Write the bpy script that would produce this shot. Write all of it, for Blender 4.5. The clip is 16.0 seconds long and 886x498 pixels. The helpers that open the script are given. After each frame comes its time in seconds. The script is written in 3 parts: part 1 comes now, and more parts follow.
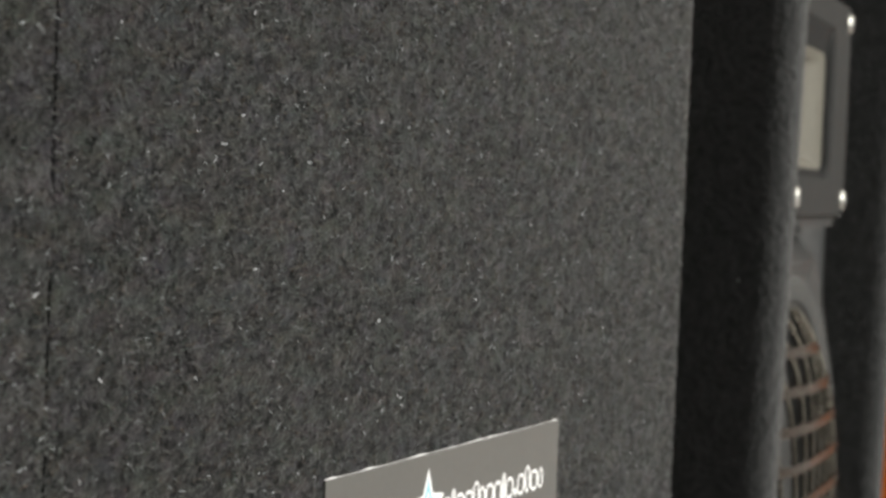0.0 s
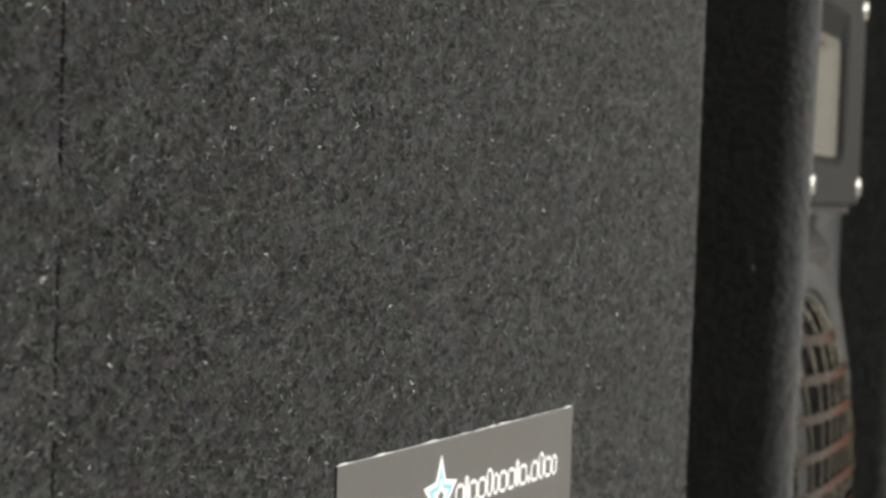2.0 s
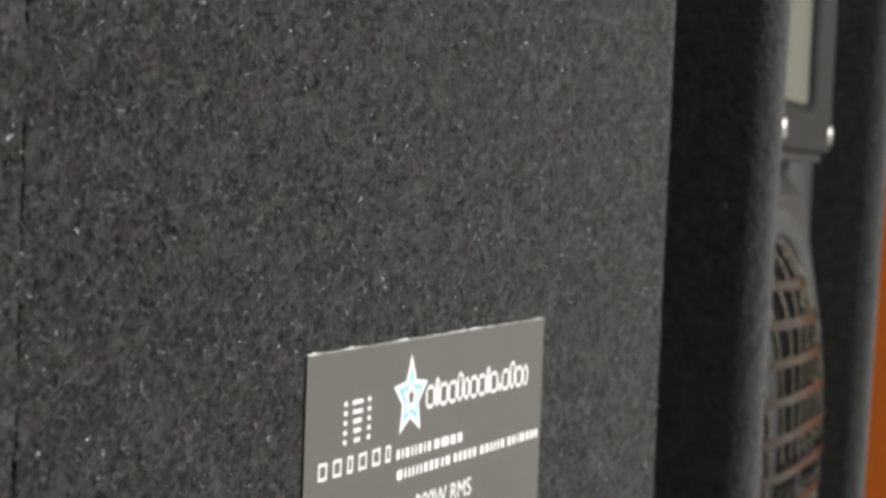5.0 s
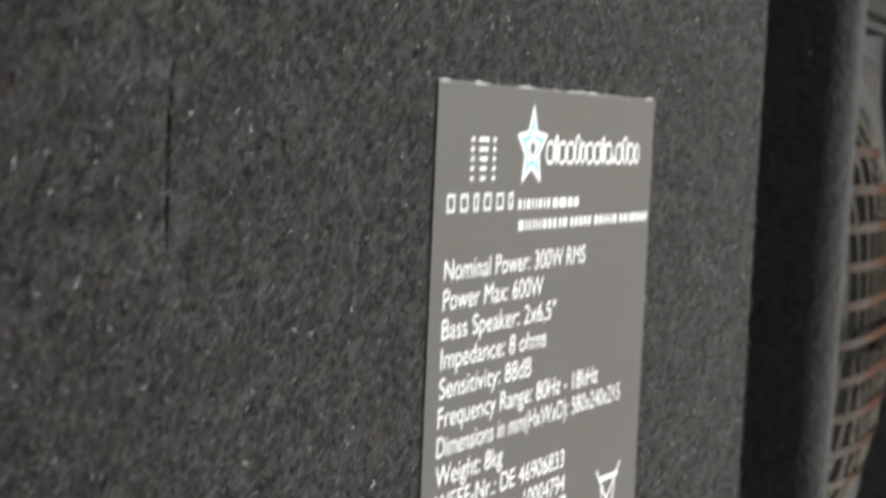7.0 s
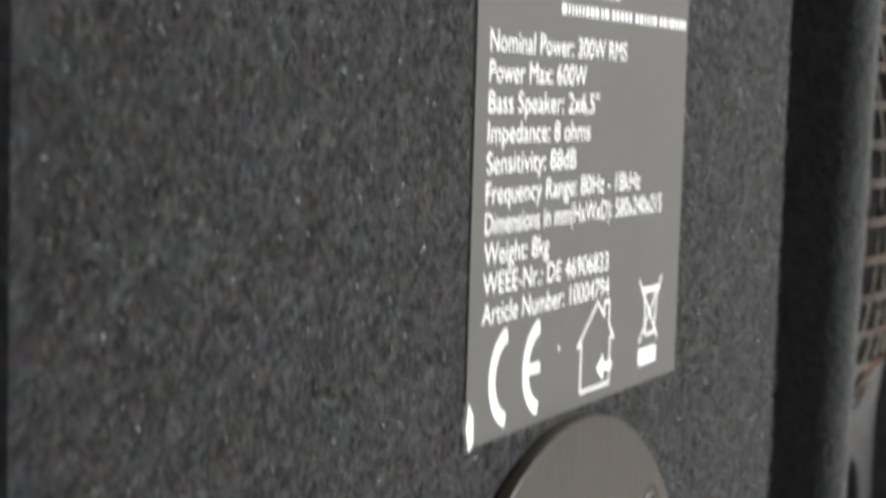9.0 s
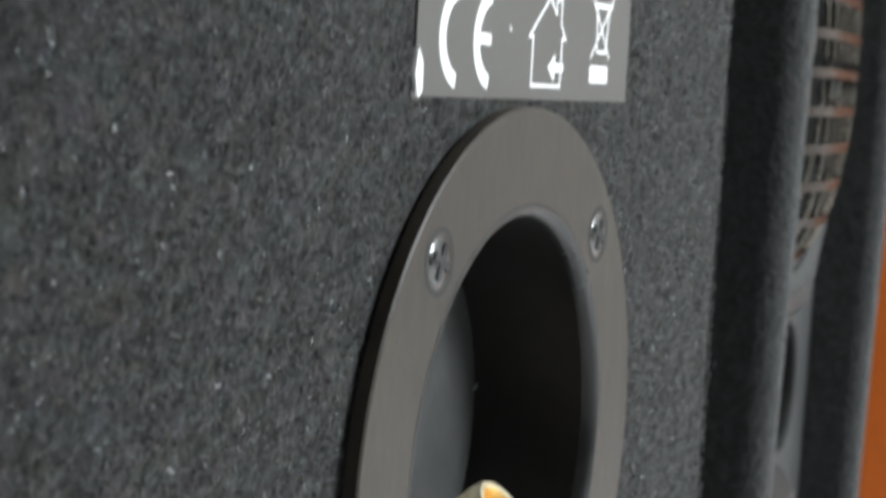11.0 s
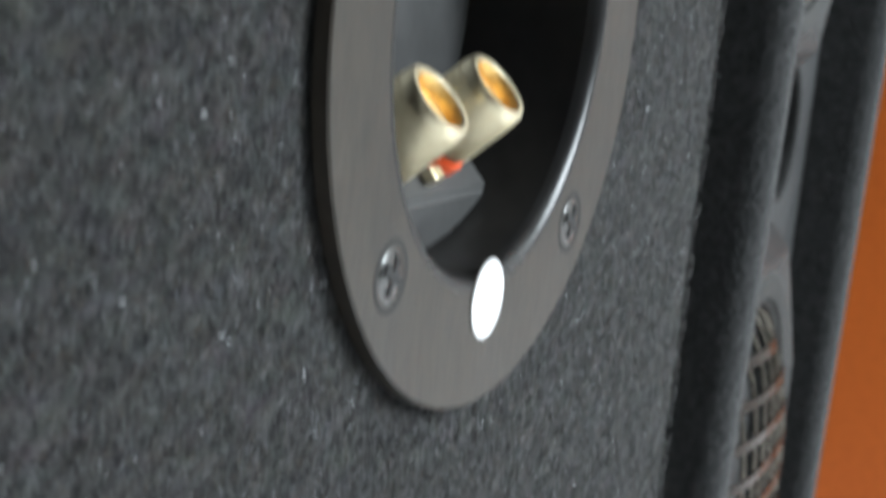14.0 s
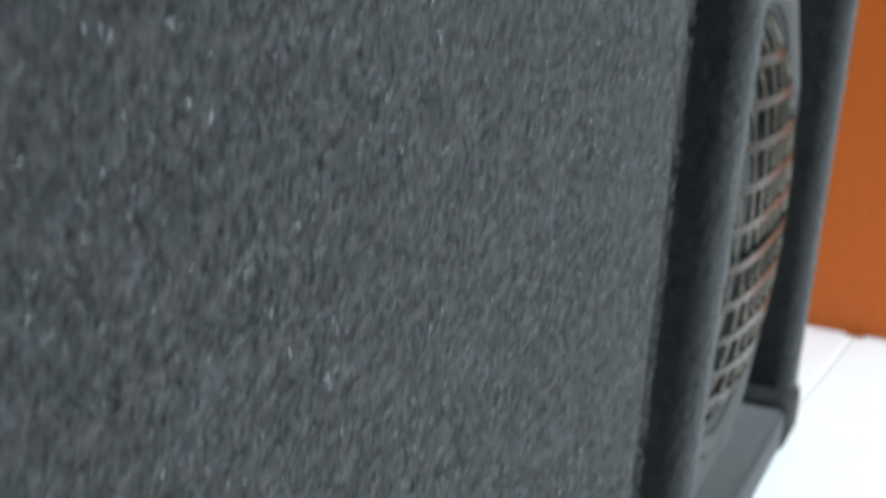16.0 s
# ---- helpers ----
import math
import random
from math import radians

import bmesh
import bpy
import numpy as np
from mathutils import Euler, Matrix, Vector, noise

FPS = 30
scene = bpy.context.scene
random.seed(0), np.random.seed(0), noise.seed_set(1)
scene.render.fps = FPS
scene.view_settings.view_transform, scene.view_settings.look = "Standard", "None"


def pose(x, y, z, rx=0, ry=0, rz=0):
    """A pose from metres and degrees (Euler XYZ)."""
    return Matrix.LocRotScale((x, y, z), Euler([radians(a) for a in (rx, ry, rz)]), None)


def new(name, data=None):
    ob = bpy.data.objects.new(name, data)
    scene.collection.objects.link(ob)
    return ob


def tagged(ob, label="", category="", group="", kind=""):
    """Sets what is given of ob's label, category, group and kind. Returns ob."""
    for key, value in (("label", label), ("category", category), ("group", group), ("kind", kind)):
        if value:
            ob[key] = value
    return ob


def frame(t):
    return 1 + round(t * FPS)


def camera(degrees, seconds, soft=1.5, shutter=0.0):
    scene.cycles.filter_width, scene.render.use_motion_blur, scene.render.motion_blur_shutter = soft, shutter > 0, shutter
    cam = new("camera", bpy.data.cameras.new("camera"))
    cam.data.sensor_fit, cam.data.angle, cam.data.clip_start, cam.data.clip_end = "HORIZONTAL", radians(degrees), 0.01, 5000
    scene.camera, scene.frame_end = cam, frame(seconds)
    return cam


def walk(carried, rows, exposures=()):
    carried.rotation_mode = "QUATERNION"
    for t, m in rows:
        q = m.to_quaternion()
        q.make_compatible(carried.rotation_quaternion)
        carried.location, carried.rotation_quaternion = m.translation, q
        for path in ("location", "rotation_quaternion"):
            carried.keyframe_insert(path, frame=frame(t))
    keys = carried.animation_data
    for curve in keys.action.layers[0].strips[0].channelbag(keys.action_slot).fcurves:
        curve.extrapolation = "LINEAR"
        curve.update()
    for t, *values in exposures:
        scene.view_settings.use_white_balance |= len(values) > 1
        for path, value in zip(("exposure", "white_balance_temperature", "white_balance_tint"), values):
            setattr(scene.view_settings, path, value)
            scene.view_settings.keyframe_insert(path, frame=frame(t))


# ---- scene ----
# ---- camera and its walk ----
cam = camera(27.5, 16.0, soft=3.25, shutter=1.0)
cam.data.dof.use_dof, cam.data.dof.focus_distance, cam.data.dof.aperture_fstop = True, 0.256, 51.0
# seconds, eye in metres, then yaw, pitch and roll in degrees
PATH = [
    (0.0, -0.2573, -0.1219, 0.4510, -64.53, -1.82, 2.10),
    (0.5, -0.2576, -0.1217, 0.4509, -64.27, -1.90, 1.91),
    (1.0, -0.2561, -0.1215, 0.4496, -64.16, -1.90, 1.98),
    (1.5, -0.2564, -0.1220, 0.4497, -64.09, -1.98, 2.00),
    (2.0, -0.2558, -0.1220, 0.4498, -64.02, -2.06, 1.80),
    (2.5, -0.2557, -0.1226, 0.4497, -64.00, -2.17, 1.87),
    (3.0, -0.2563, -0.1235, 0.4496, -64.14, -2.24, 2.06),
    (5.5, -0.2545, -0.1210, 0.4316, -65.02, -2.68, 2.05),
    (6.0, -0.2583, -0.1193, 0.4254, -64.81, -2.85, 2.25),
    (6.5, -0.2586, -0.1154, 0.4151, -64.70, -2.99, 2.45),
    (7.0, -0.2578, -0.1094, 0.4040, -64.03, -3.94, 2.56),
    (7.5, -0.2553, -0.1068, 0.3990, -64.15, -4.08, 2.44),
    (8.0, -0.2536, -0.1042, 0.3931, -64.01, -4.34, 1.85),
    (8.5, -0.2544, -0.1036, 0.3863, -63.85, -4.69, 1.59),
    (9.0, -0.2556, -0.1021, 0.3766, -64.11, -4.98, 1.67),
    (9.5, -0.2559, -0.1032, 0.3644, -64.82, -5.10, 1.93),
    (10.0, -0.2567, -0.1035, 0.3512, -65.65, -4.97, 2.38),
    (12.5, -0.2358, -0.0930, 0.3115, -66.68, -7.19, 4.45),
    (13.0, -0.2326, -0.0932, 0.3055, -66.92, -7.90, 5.10),
    (13.5, -0.2318, -0.0923, 0.2966, -67.24, -8.45, 5.40),
    (14.0, -0.2288, -0.0923, 0.2834, -67.14, -9.79, 5.87),
    (14.5, -0.2280, -0.0910, 0.2706, -67.62, -10.41, 5.44),
    (15.0, -0.2286, -0.0901, 0.2576, -68.05, -10.96, 5.04),
    (15.5, -0.2264, -0.0900, 0.2425, -68.22, -12.46, 5.06),
    (16.0, -0.2239, -0.0902, 0.2289, -67.98, -13.89, 4.93),
]
EXPOSURES = [(0.0, -0.02, 6650, 6), (6.0, 0.03, 6500, 6), (9.0, 0.16, 6230, 7), (12.5, 0.23, 5800, 2), (14.0, 0.3, 5740, 3), (16.0, 0.52, 5480, -1)]
walk(cam, [(t, pose(x, y, z, 90 + pitch, 0, yaw) @ pose(0, 0, 0, 0, 0, roll)) for t, x, y, z, yaw, pitch, roll in PATH], EXPOSURES)

# ---- light ----
world = bpy.data.worlds.new("sky")
scene.world = world
world.use_nodes = True
sky = world.node_tree.nodes.new("ShaderNodeTexSky")
sky.sky_type, sky.sun_disc = "NISHITA", False
sky.sun_elevation, sky.sun_rotation = radians(35), radians(160)
world.node_tree.links.new(sky.outputs[0], world.node_tree.nodes["Background"].inputs[0])
world.node_tree.nodes["Background"].inputs[1].default_value = 0.1
WINDOW = (0.14, 1.06, 0.75, 2.05)  # x0, x1, z0, z1 of the opening in the wall behind the camera
SOUTH = -1.8
lamp = bpy.data.lights.new("window_light", "AREA")
lamp.shape, lamp.size, lamp.size_y, lamp.energy, lamp.color = "RECTANGLE", WINDOW[1] - WINDOW[0], WINDOW[3] - WINDOW[2], 90.0, (1.0, 0.985, 0.96)
new("window_light", lamp).matrix_world = pose((WINDOW[0] + WINDOW[1]) / 2, SOUTH - 0.05, (WINDOW[2] + WINDOW[3]) / 2, 90, 0, 0)


# ---- materials ----
def node(tree, kind, **values):
    n = tree.nodes.new(kind)
    for key, v in values.items():
        n.inputs[key.replace("_", " ")].default_value = v
    return n


def ramp(tree, source, stops):
    n = tree.nodes.new("ShaderNodeValToRGB")
    while len(n.color_ramp.elements) < len(stops):
        n.color_ramp.elements.new(0.5)
    for e, (at, c) in zip(n.color_ramp.elements, stops):
        e.position, e.color = at, (*c, 1)
    tree.links.new(source, n.inputs[0])
    return n.outputs[0]


def surface(name, dark, light, rough=0.5, metal=0.0, grain=200.0, blotch=12.0, bump=0.1, depth=0.0005, sheen=0.0, spec=0.5, stretch=(1, 1, 1), rough_vary=0.1, coat=0.0, chroma=0.0):
    """A surface with fine grain and broad blotches between two colours, grain relief and uneven gloss."""
    m = bpy.data.materials.new(name)
    m.use_nodes = True
    t = m.node_tree
    b = t.nodes["Principled BSDF"]
    co = t.nodes.new("ShaderNodeTexCoord")
    mp = t.nodes.new("ShaderNodeMapping")
    mp.inputs["Scale"].default_value = stretch
    t.links.new(co.outputs["Object"], mp.inputs[0])
    fine = node(t, "ShaderNodeTexNoise", Scale=grain, Detail=4.0, Roughness=0.65)
    broad = node(t, "ShaderNodeTexNoise", Scale=blotch, Detail=3.0)
    for n in (fine, broad):
        t.links.new(mp.outputs[0], n.inputs["Vector"])
    mix = t.nodes.new("ShaderNodeMath")
    mix.operation = "MULTIPLY_ADD"
    t.links.new(fine.outputs[0], mix.inputs[0])
    mix.inputs[1].default_value = 0.6
    half = t.nodes.new("ShaderNodeMath")
    half.operation = "MULTIPLY"
    half.inputs[1].default_value = 0.4
    t.links.new(broad.outputs[0], half.inputs[0])
    t.links.new(half.outputs[0], mix.inputs[2])
    colour = ramp(t, mix.outputs[0], [(0.35, dark), (0.65, light)])
    if chroma:  # fibres of mixed hue
        hue = node(t, "ShaderNodeTexNoise", Scale=grain * 0.7, Detail=2.0)
        t.links.new(mp.outputs[0], hue.inputs["Vector"])
        blend = t.nodes.new("ShaderNodeMixRGB")
        blend.blend_type = "OVERLAY"
        blend.inputs[0].default_value = chroma
        t.links.new(colour, blend.inputs[1])
        t.links.new(hue.outputs["Color"], blend.inputs[2])
        colour = blend.outputs[0]
    t.links.new(colour, b.inputs["Base Color"])
    gloss = t.nodes.new("ShaderNodeMapRange")
    gloss.inputs["To Min"].default_value = max(0.02, rough - rough_vary)
    gloss.inputs["To Max"].default_value = min(1.0, rough + rough_vary)
    t.links.new(broad.outputs[0], gloss.inputs[0])
    t.links.new(gloss.outputs[0], b.inputs["Roughness"])
    b.inputs["Metallic"].default_value = metal
    b.inputs["Specular IOR Level"].default_value = spec
    b.inputs["Sheen Weight"].default_value = sheen
    b.inputs["Coat Weight"].default_value = coat
    if bump:
        bp = node(t, "ShaderNodeBump", Strength=bump, Distance=depth)
        t.links.new(mix.outputs[0] if chroma else fine.outputs[0], bp.inputs["Height"])
        t.links.new(bp.outputs[0], b.inputs["Normal"])
    return m


def plain(name, color, rough=0.5, metal=0.0):
    m = bpy.data.materials.new(name)
    m.use_nodes = True
    b = m.node_tree.nodes["Principled BSDF"]
    b.inputs["Base Color"].default_value = (*color, 1)
    b.inputs["Roughness"].default_value, b.inputs["Metallic"].default_value = rough, metal
    return m


def fibre_material(name, stops):
    m = bpy.data.materials.new(name)
    m.use_nodes = True
    t = m.node_tree
    b = t.nodes["Principled BSDF"]
    g = t.nodes.new("ShaderNodeNewGeometry")
    t.links.new(ramp(t, g.outputs["Random Per Island"], stops), b.inputs["Base Color"])
    b.inputs["Roughness"].default_value = 0.6
    return m


CARPET = surface("felt_carpet", (0.0008, 0.0008, 0.0008), (0.0245, 0.0241, 0.0237), rough=0.95, grain=430.0, blotch=170.0, bump=1.0, depth=0.0027, sheen=0.195, spec=0.12, chroma=0.42, stretch=(0.5, 1, 1))
BLACK_FELT = surface("black_felt", (0.0085, 0.0086, 0.0087), (0.031, 0.0312, 0.0314), rough=0.95, grain=430.0, blotch=170.0, bump=0.8, depth=0.0016, sheen=0.31, spec=0.1)
FIBRE = fibre_material("felt_fibre", [(0.0, (0.002, 0.002, 0.002)), (0.45, (0.006, 0.006, 0.006)), (0.62, (0.03, 0.029, 0.027)), (0.74, (0.05, 0.038, 0.028)), (0.82, (0.034, 0.044, 0.037)), (0.92, (0.06, 0.06, 0.062)), (1.0, (0.1, 0.1, 0.102))])
FLECK = fibre_material("pale_fleck", [(0.0, (0.16, 0.17, 0.18)), (0.7, (0.36, 0.38, 0.4)), (1.0, (0.85, 0.88, 0.92))])
LABEL = surface("label_foil", (0.071, 0.0678, 0.0624), (0.081, 0.0776, 0.0722), rough=0.45, grain=900.0, blotch=40.0, bump=0.03, depth=0.0001)
INK = surface("white_ink", (0.72, 0.72, 0.72), (0.8, 0.8, 0.8), rough=0.5, grain=600.0, bump=0.0)
BLUE = plain("blue_ink", (0.2, 0.45, 0.54), 0.5)
PAPER = surface("white_paper", (0.8, 0.8, 0.8), (0.86, 0.86, 0.86), rough=0.7, grain=700.0, bump=0.05, depth=0.0001)
# brown in this base stands for the surroundings reflected in the flange
PLASTIC = surface("black_plastic_brown_reflection", (0.011, 0.0085, 0.0055), (0.034, 0.0268, 0.018), spec=0.54, rough=0.41, grain=620.0, blotch=48.0, rough_vary=0.13, bump=0.22, depth=0.0002, stretch=(1, 1, 0.3))
# shade inside hollows is put into this colour; the cup's back takes BLOCK
SHADED_INSIDE = surface("shaded_inside_plastic", (0.0075, 0.0073, 0.007), (0.014, 0.0136, 0.013), spec=0.28, rough=0.42, rough_vary=0.16, grain=300.0, blotch=70.0, bump=0.05, depth=0.0002)
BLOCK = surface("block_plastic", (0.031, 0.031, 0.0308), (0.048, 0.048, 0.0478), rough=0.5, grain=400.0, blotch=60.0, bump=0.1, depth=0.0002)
GOLD = surface("gold_plating", (0.78, 0.69, 0.46), (0.88, 0.8, 0.58), rough=0.33, metal=1.0, grain=900.0, blotch=120.0, bump=0.03, depth=0.0001)
GOLD_DEEP = surface("deep_gold_plating", (0.9, 0.57, 0.17), (0.97, 0.7, 0.28), rough=0.42, metal=1.0, grain=900.0, blotch=120.0, bump=0.02, depth=0.0001)
RED = plain("red_plastic", (0.88, 0.13, 0.035), 0.4)
STEEL = surface("dark_steel", (0.1, 0.1, 0.1), (0.18, 0.18, 0.178), rough=0.22, metal=1.0, grain=700.0, blotch=150.0, bump=0.04, depth=0.0001)
CHROME = surface("bright_steel", (0.36, 0.355, 0.33), (0.46, 0.45, 0.42), rough=0.4, metal=1.0, grain=700.0, bump=0.02, depth=0.0001)
LIP = surface("gloss_black_lip", (0.009, 0.009, 0.009), (0.016, 0.016, 0.016), rough=0.3, grain=500.0, blotch=60.0, bump=0.03, depth=0.0001)
# one black: a plastic collar, and painted shade at screws and horn plate
BLACK_AND_SHADE = plain("black_plastic_and_shade", (0.01, 0.01, 0.01), 0.6)
HORN = surface("horn_plastic", (0.014, 0.014, 0.0137), (0.025, 0.0248, 0.0242), spec=0.15, rough=0.75, grain=500.0, blotch=40.0, bump=0.1, depth=0.0002)
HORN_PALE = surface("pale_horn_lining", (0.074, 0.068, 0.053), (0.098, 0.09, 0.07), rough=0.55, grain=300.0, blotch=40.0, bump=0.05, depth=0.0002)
BAFFLE = surface("baffle_paint", (0.02, 0.0202, 0.0203), (0.043, 0.0433, 0.0435), rough=0.6, grain=900.0, blotch=50.0, bump=0.3, depth=0.0004)
FRAME = surface("woofer_frame_plastic", (0.022, 0.0222, 0.0223), (0.036, 0.0364, 0.0365), spec=0.32, rough=0.42, grain=500.0, blotch=40.0, bump=0.05, depth=0.0002)
RING = surface("grille_ring_paint", (0.045, 0.045, 0.044), (0.066, 0.066, 0.064), spec=0.12, rough=0.7, grain=500.0, blotch=50.0, bump=0.1, depth=0.0002)
# the orange wall's reflection is put into wires and bars as brown
WIRE = surface("grille_wire", (0.12, 0.108, 0.09), (0.2, 0.182, 0.155), rough=0.25, metal=1.0, grain=800.0, blotch=150.0, bump=0.1, depth=0.0001)
GRILLE_BAR = surface("grille_paint_brown_reflection", (0.014, 0.0096, 0.0068), (0.026, 0.018, 0.0127), spec=0.18, rough=0.24, grain=600.0, blotch=120.0, bump=0.2, depth=0.0002)
CONE = surface("paper_cone", (0.005, 0.005, 0.005), (0.013, 0.013, 0.013), spec=0.15, rough=0.8, grain=400.0, blotch=60.0, bump=0.2, depth=0.0003)
TILE = surface("white_tile_glaze", (0.86, 0.86, 0.86), (0.9, 0.9, 0.9), rough=0.25, grain=60.0, blotch=6.0, bump=0.03, depth=0.0004)
GROUT = surface("tile_grout", (0.5, 0.49, 0.47), (0.62, 0.6, 0.57), rough=0.9, grain=300.0, bump=0.4, depth=0.0005)
ORANGE = surface("orange_wall_paint", (0.63, 0.135, 0.005), (0.72, 0.16, 0.008), rough=0.6, grain=180.0, blotch=5.0, bump=0.25, depth=0.0006)
# added walls out of view: pale one brightens reflections, dark ones cut bounce
PALE_WALL = surface("unseen_bounce_wall", (0.52, 0.51, 0.49), (0.6, 0.59, 0.57), rough=0.8, grain=150.0, blotch=3.0, bump=0.2, depth=0.0006)
DULL_WALL = surface("unseen_dark_wall", (0.14, 0.136, 0.129), (0.18, 0.176, 0.167), rough=0.8, grain=150.0, blotch=3.0, bump=0.2, depth=0.0006)


# ---- mesh helpers ----
def mesh_object(name, bm, material, smooth=False):
    data = bpy.data.meshes.new(name)
    bm.normal_update()
    bm.to_mesh(data)
    bm.free()
    for mat in material if isinstance(material, (list, tuple)) else [material]:
        data.materials.append(mat)
    if smooth:
        data.polygons.foreach_set("use_smooth", [True] * len(data.polygons))
        data.set_sharp_from_angle(angle=radians(35))
    return new(name, data)


def part(name, bm, material, parent, label="", smooth=False):
    ob = mesh_object(name, bm, material, smooth)
    ob.parent = parent
    if label:
        tagged(ob, label)
    return ob


def box(x0, x1, y0, y1, z0, z1, bevel=0.0, segments=2):
    bm = bmesh.new()
    bmesh.ops.create_cube(bm, size=1.0, matrix=Matrix.Translation(((x0 + x1) / 2, (y0 + y1) / 2, (z0 + z1) / 2)) @ Matrix.Diagonal((x1 - x0, y1 - y0, z1 - z0, 1)))
    if bevel:
        bmesh.ops.bevel(bm, geom=bm.edges[:], offset=bevel, segments=segments, affect="EDGES", profile=0.5)
    return bm


def lathe(profile, segments=64, close=False):
    """Turns a profile of (radius, depth) pairs about the y axis; depth runs along +y."""
    bm = bmesh.new()
    rings = []
    for r, d in profile:
        if r < 1e-6:
            rings.append([bm.verts.new((0, d, 0))])
        else:
            rings.append([bm.verts.new((r * math.cos(2 * math.pi * k / segments), d, r * math.sin(2 * math.pi * k / segments))) for k in range(segments)])
    pairs = list(zip(rings, rings[1:])) + ([(rings[-1], rings[0])] if close else [])
    for a, b in pairs:
        for k in range(segments):
            n = (k + 1) % segments
            if len(a) == 1 and len(b) == 1:
                continue
            if len(a) == 1:
                bm.faces.new((a[0], b[k], b[n]))
            elif len(b) == 1:
                bm.faces.new((a[k], b[0], a[n]))
            else:
                bm.faces.new((a[k], b[k], b[n], a[n]))
    bmesh.ops.recalc_face_normals(bm, faces=bm.faces[:])
    return bm


def moved(bm, m):
    bm.transform(m)
    return bm


def tube(points, radius, sides=6):
    """A rod along a line of points."""
    bm = bmesh.new()
    rings = []
    for k, p in enumerate(points):
        a, b = Vector(points[max(k - 1, 0)]), Vector(points[min(k + 1, len(points) - 1)])
        q = (b - a).to_track_quat("Z", "Y")
        rings.append([bm.verts.new(Vector(p) + q @ Vector((radius * math.cos(2 * math.pi * s / sides), radius * math.sin(2 * math.pi * s / sides), 0))) for s in range(sides)])
    for a, b in zip(rings, rings[1:]):
        for s in range(sides):
            n = (s + 1) % sides
            bm.faces.new((a[s], a[n], b[n], b[s]))
    bm.faces.new(rings[0][::-1])
    bm.faces.new(rings[-1])
    return bm


def plate(outline, thickness, y=0.0):
    """A flat piece in the xz plane from y to y - thickness, from an outline of (x, z) pairs."""
    bm = bmesh.new()
    face = bm.faces.new([bm.verts.new((x, y, z)) for x, z in outline])
    out = bmesh.ops.extrude_face_region(bm, geom=[face])
    bmesh.ops.translate(bm, vec=(0, -thickness, 0), verts=[v for v in out["geom"] if isinstance(v, bmesh.types.BMVert)])
    bmesh.ops.recalc_face_normals(bm, faces=bm.faces[:])
    return bm


def stroke(points, width, thickness, y, closed=False):
    """A flat line of the given width along (x, z) points."""
    bm = bmesh.new()
    pts = list(points) + ([points[0]] if closed else [])
    for (x0, z0), (x1, z1) in zip(pts, pts[1:]):
        d = Vector((x1 - x0, z1 - z0))
        if d.length < 1e-9:
            continue
        d.normalize()
        n, e = Vector((-d.y, d.x)) * width / 2, d * width / 2
        c = [(x0 - e.x + n.x, z0 - e.y + n.y), (x1 + e.x + n.x, z1 + e.y + n.y), (x1 + e.x - n.x, z1 + e.y - n.y), (x0 - e.x - n.x, z0 - e.y - n.y)]
        vs = [bm.verts.new((x, y - thickness, z)) for x, z in c]
        f = bm.faces.new(vs)
        f.normal_update()
        if f.normal.y > 0:
            f.normal_flip()
        thickness += 0.000004
    return bm


def band(points, half, height, lift, thick):
    """A flat strip along (x, z) points that follows a curved surface height(x, z), lifted off it."""
    bm = bmesh.new()
    rows = []
    for x, z in points:
        ys = [height(x, z + e) - lift for e in (half, -half)]
        rows.append([bm.verts.new(c) for c in ((x, ys[0], z + half), (x, ys[1], z - half), (x, ys[1] + thick, z - half), (x, ys[0] + thick, z + half))])
    for a, b in zip(rows, rows[1:]):
        for k in range(4):
            n = (k + 1) % 4
            bm.faces.new((a[k], b[k], b[n], a[n]))
    bm.faces.new(rows[0])
    bm.faces.new(rows[-1][::-1])
    bmesh.ops.recalc_face_normals(bm, faces=bm.faces[:])
    return bm


def outline_ring(x0, x1, z0, z1, width, y):
    """A thin rounded rectangle drawn as one closed flat band."""
    bm = bmesh.new()
    loops = []
    for e in (width / 2, -width / 2):
        a, b, c, d = x0 - e, x1 + e, z0 - e, z1 + e
        k = min(0.0006 + e, (b - a) / 2.2)
        loops.append([bm.verts.new((x, y, z)) for x, z in ((a, c + k), (a + k, c), (b - k, c), (b, c + k), (b, d - k), (b - k, d), (a + k, d), (a, d - k))])
    for k in range(8):
        n = (k + 1) % 8
        bm.faces.new((loops[0][k], loops[0][n], loops[1][n], loops[1][k]))
    return bm


def joined(bms):
    bm = bmesh.new()
    for one in bms:
        data = bpy.data.meshes.new("piece")
        one.to_mesh(data)
        one.free()
        bm.from_mesh(data)
        bpy.data.meshes.remove(data)
    return bm


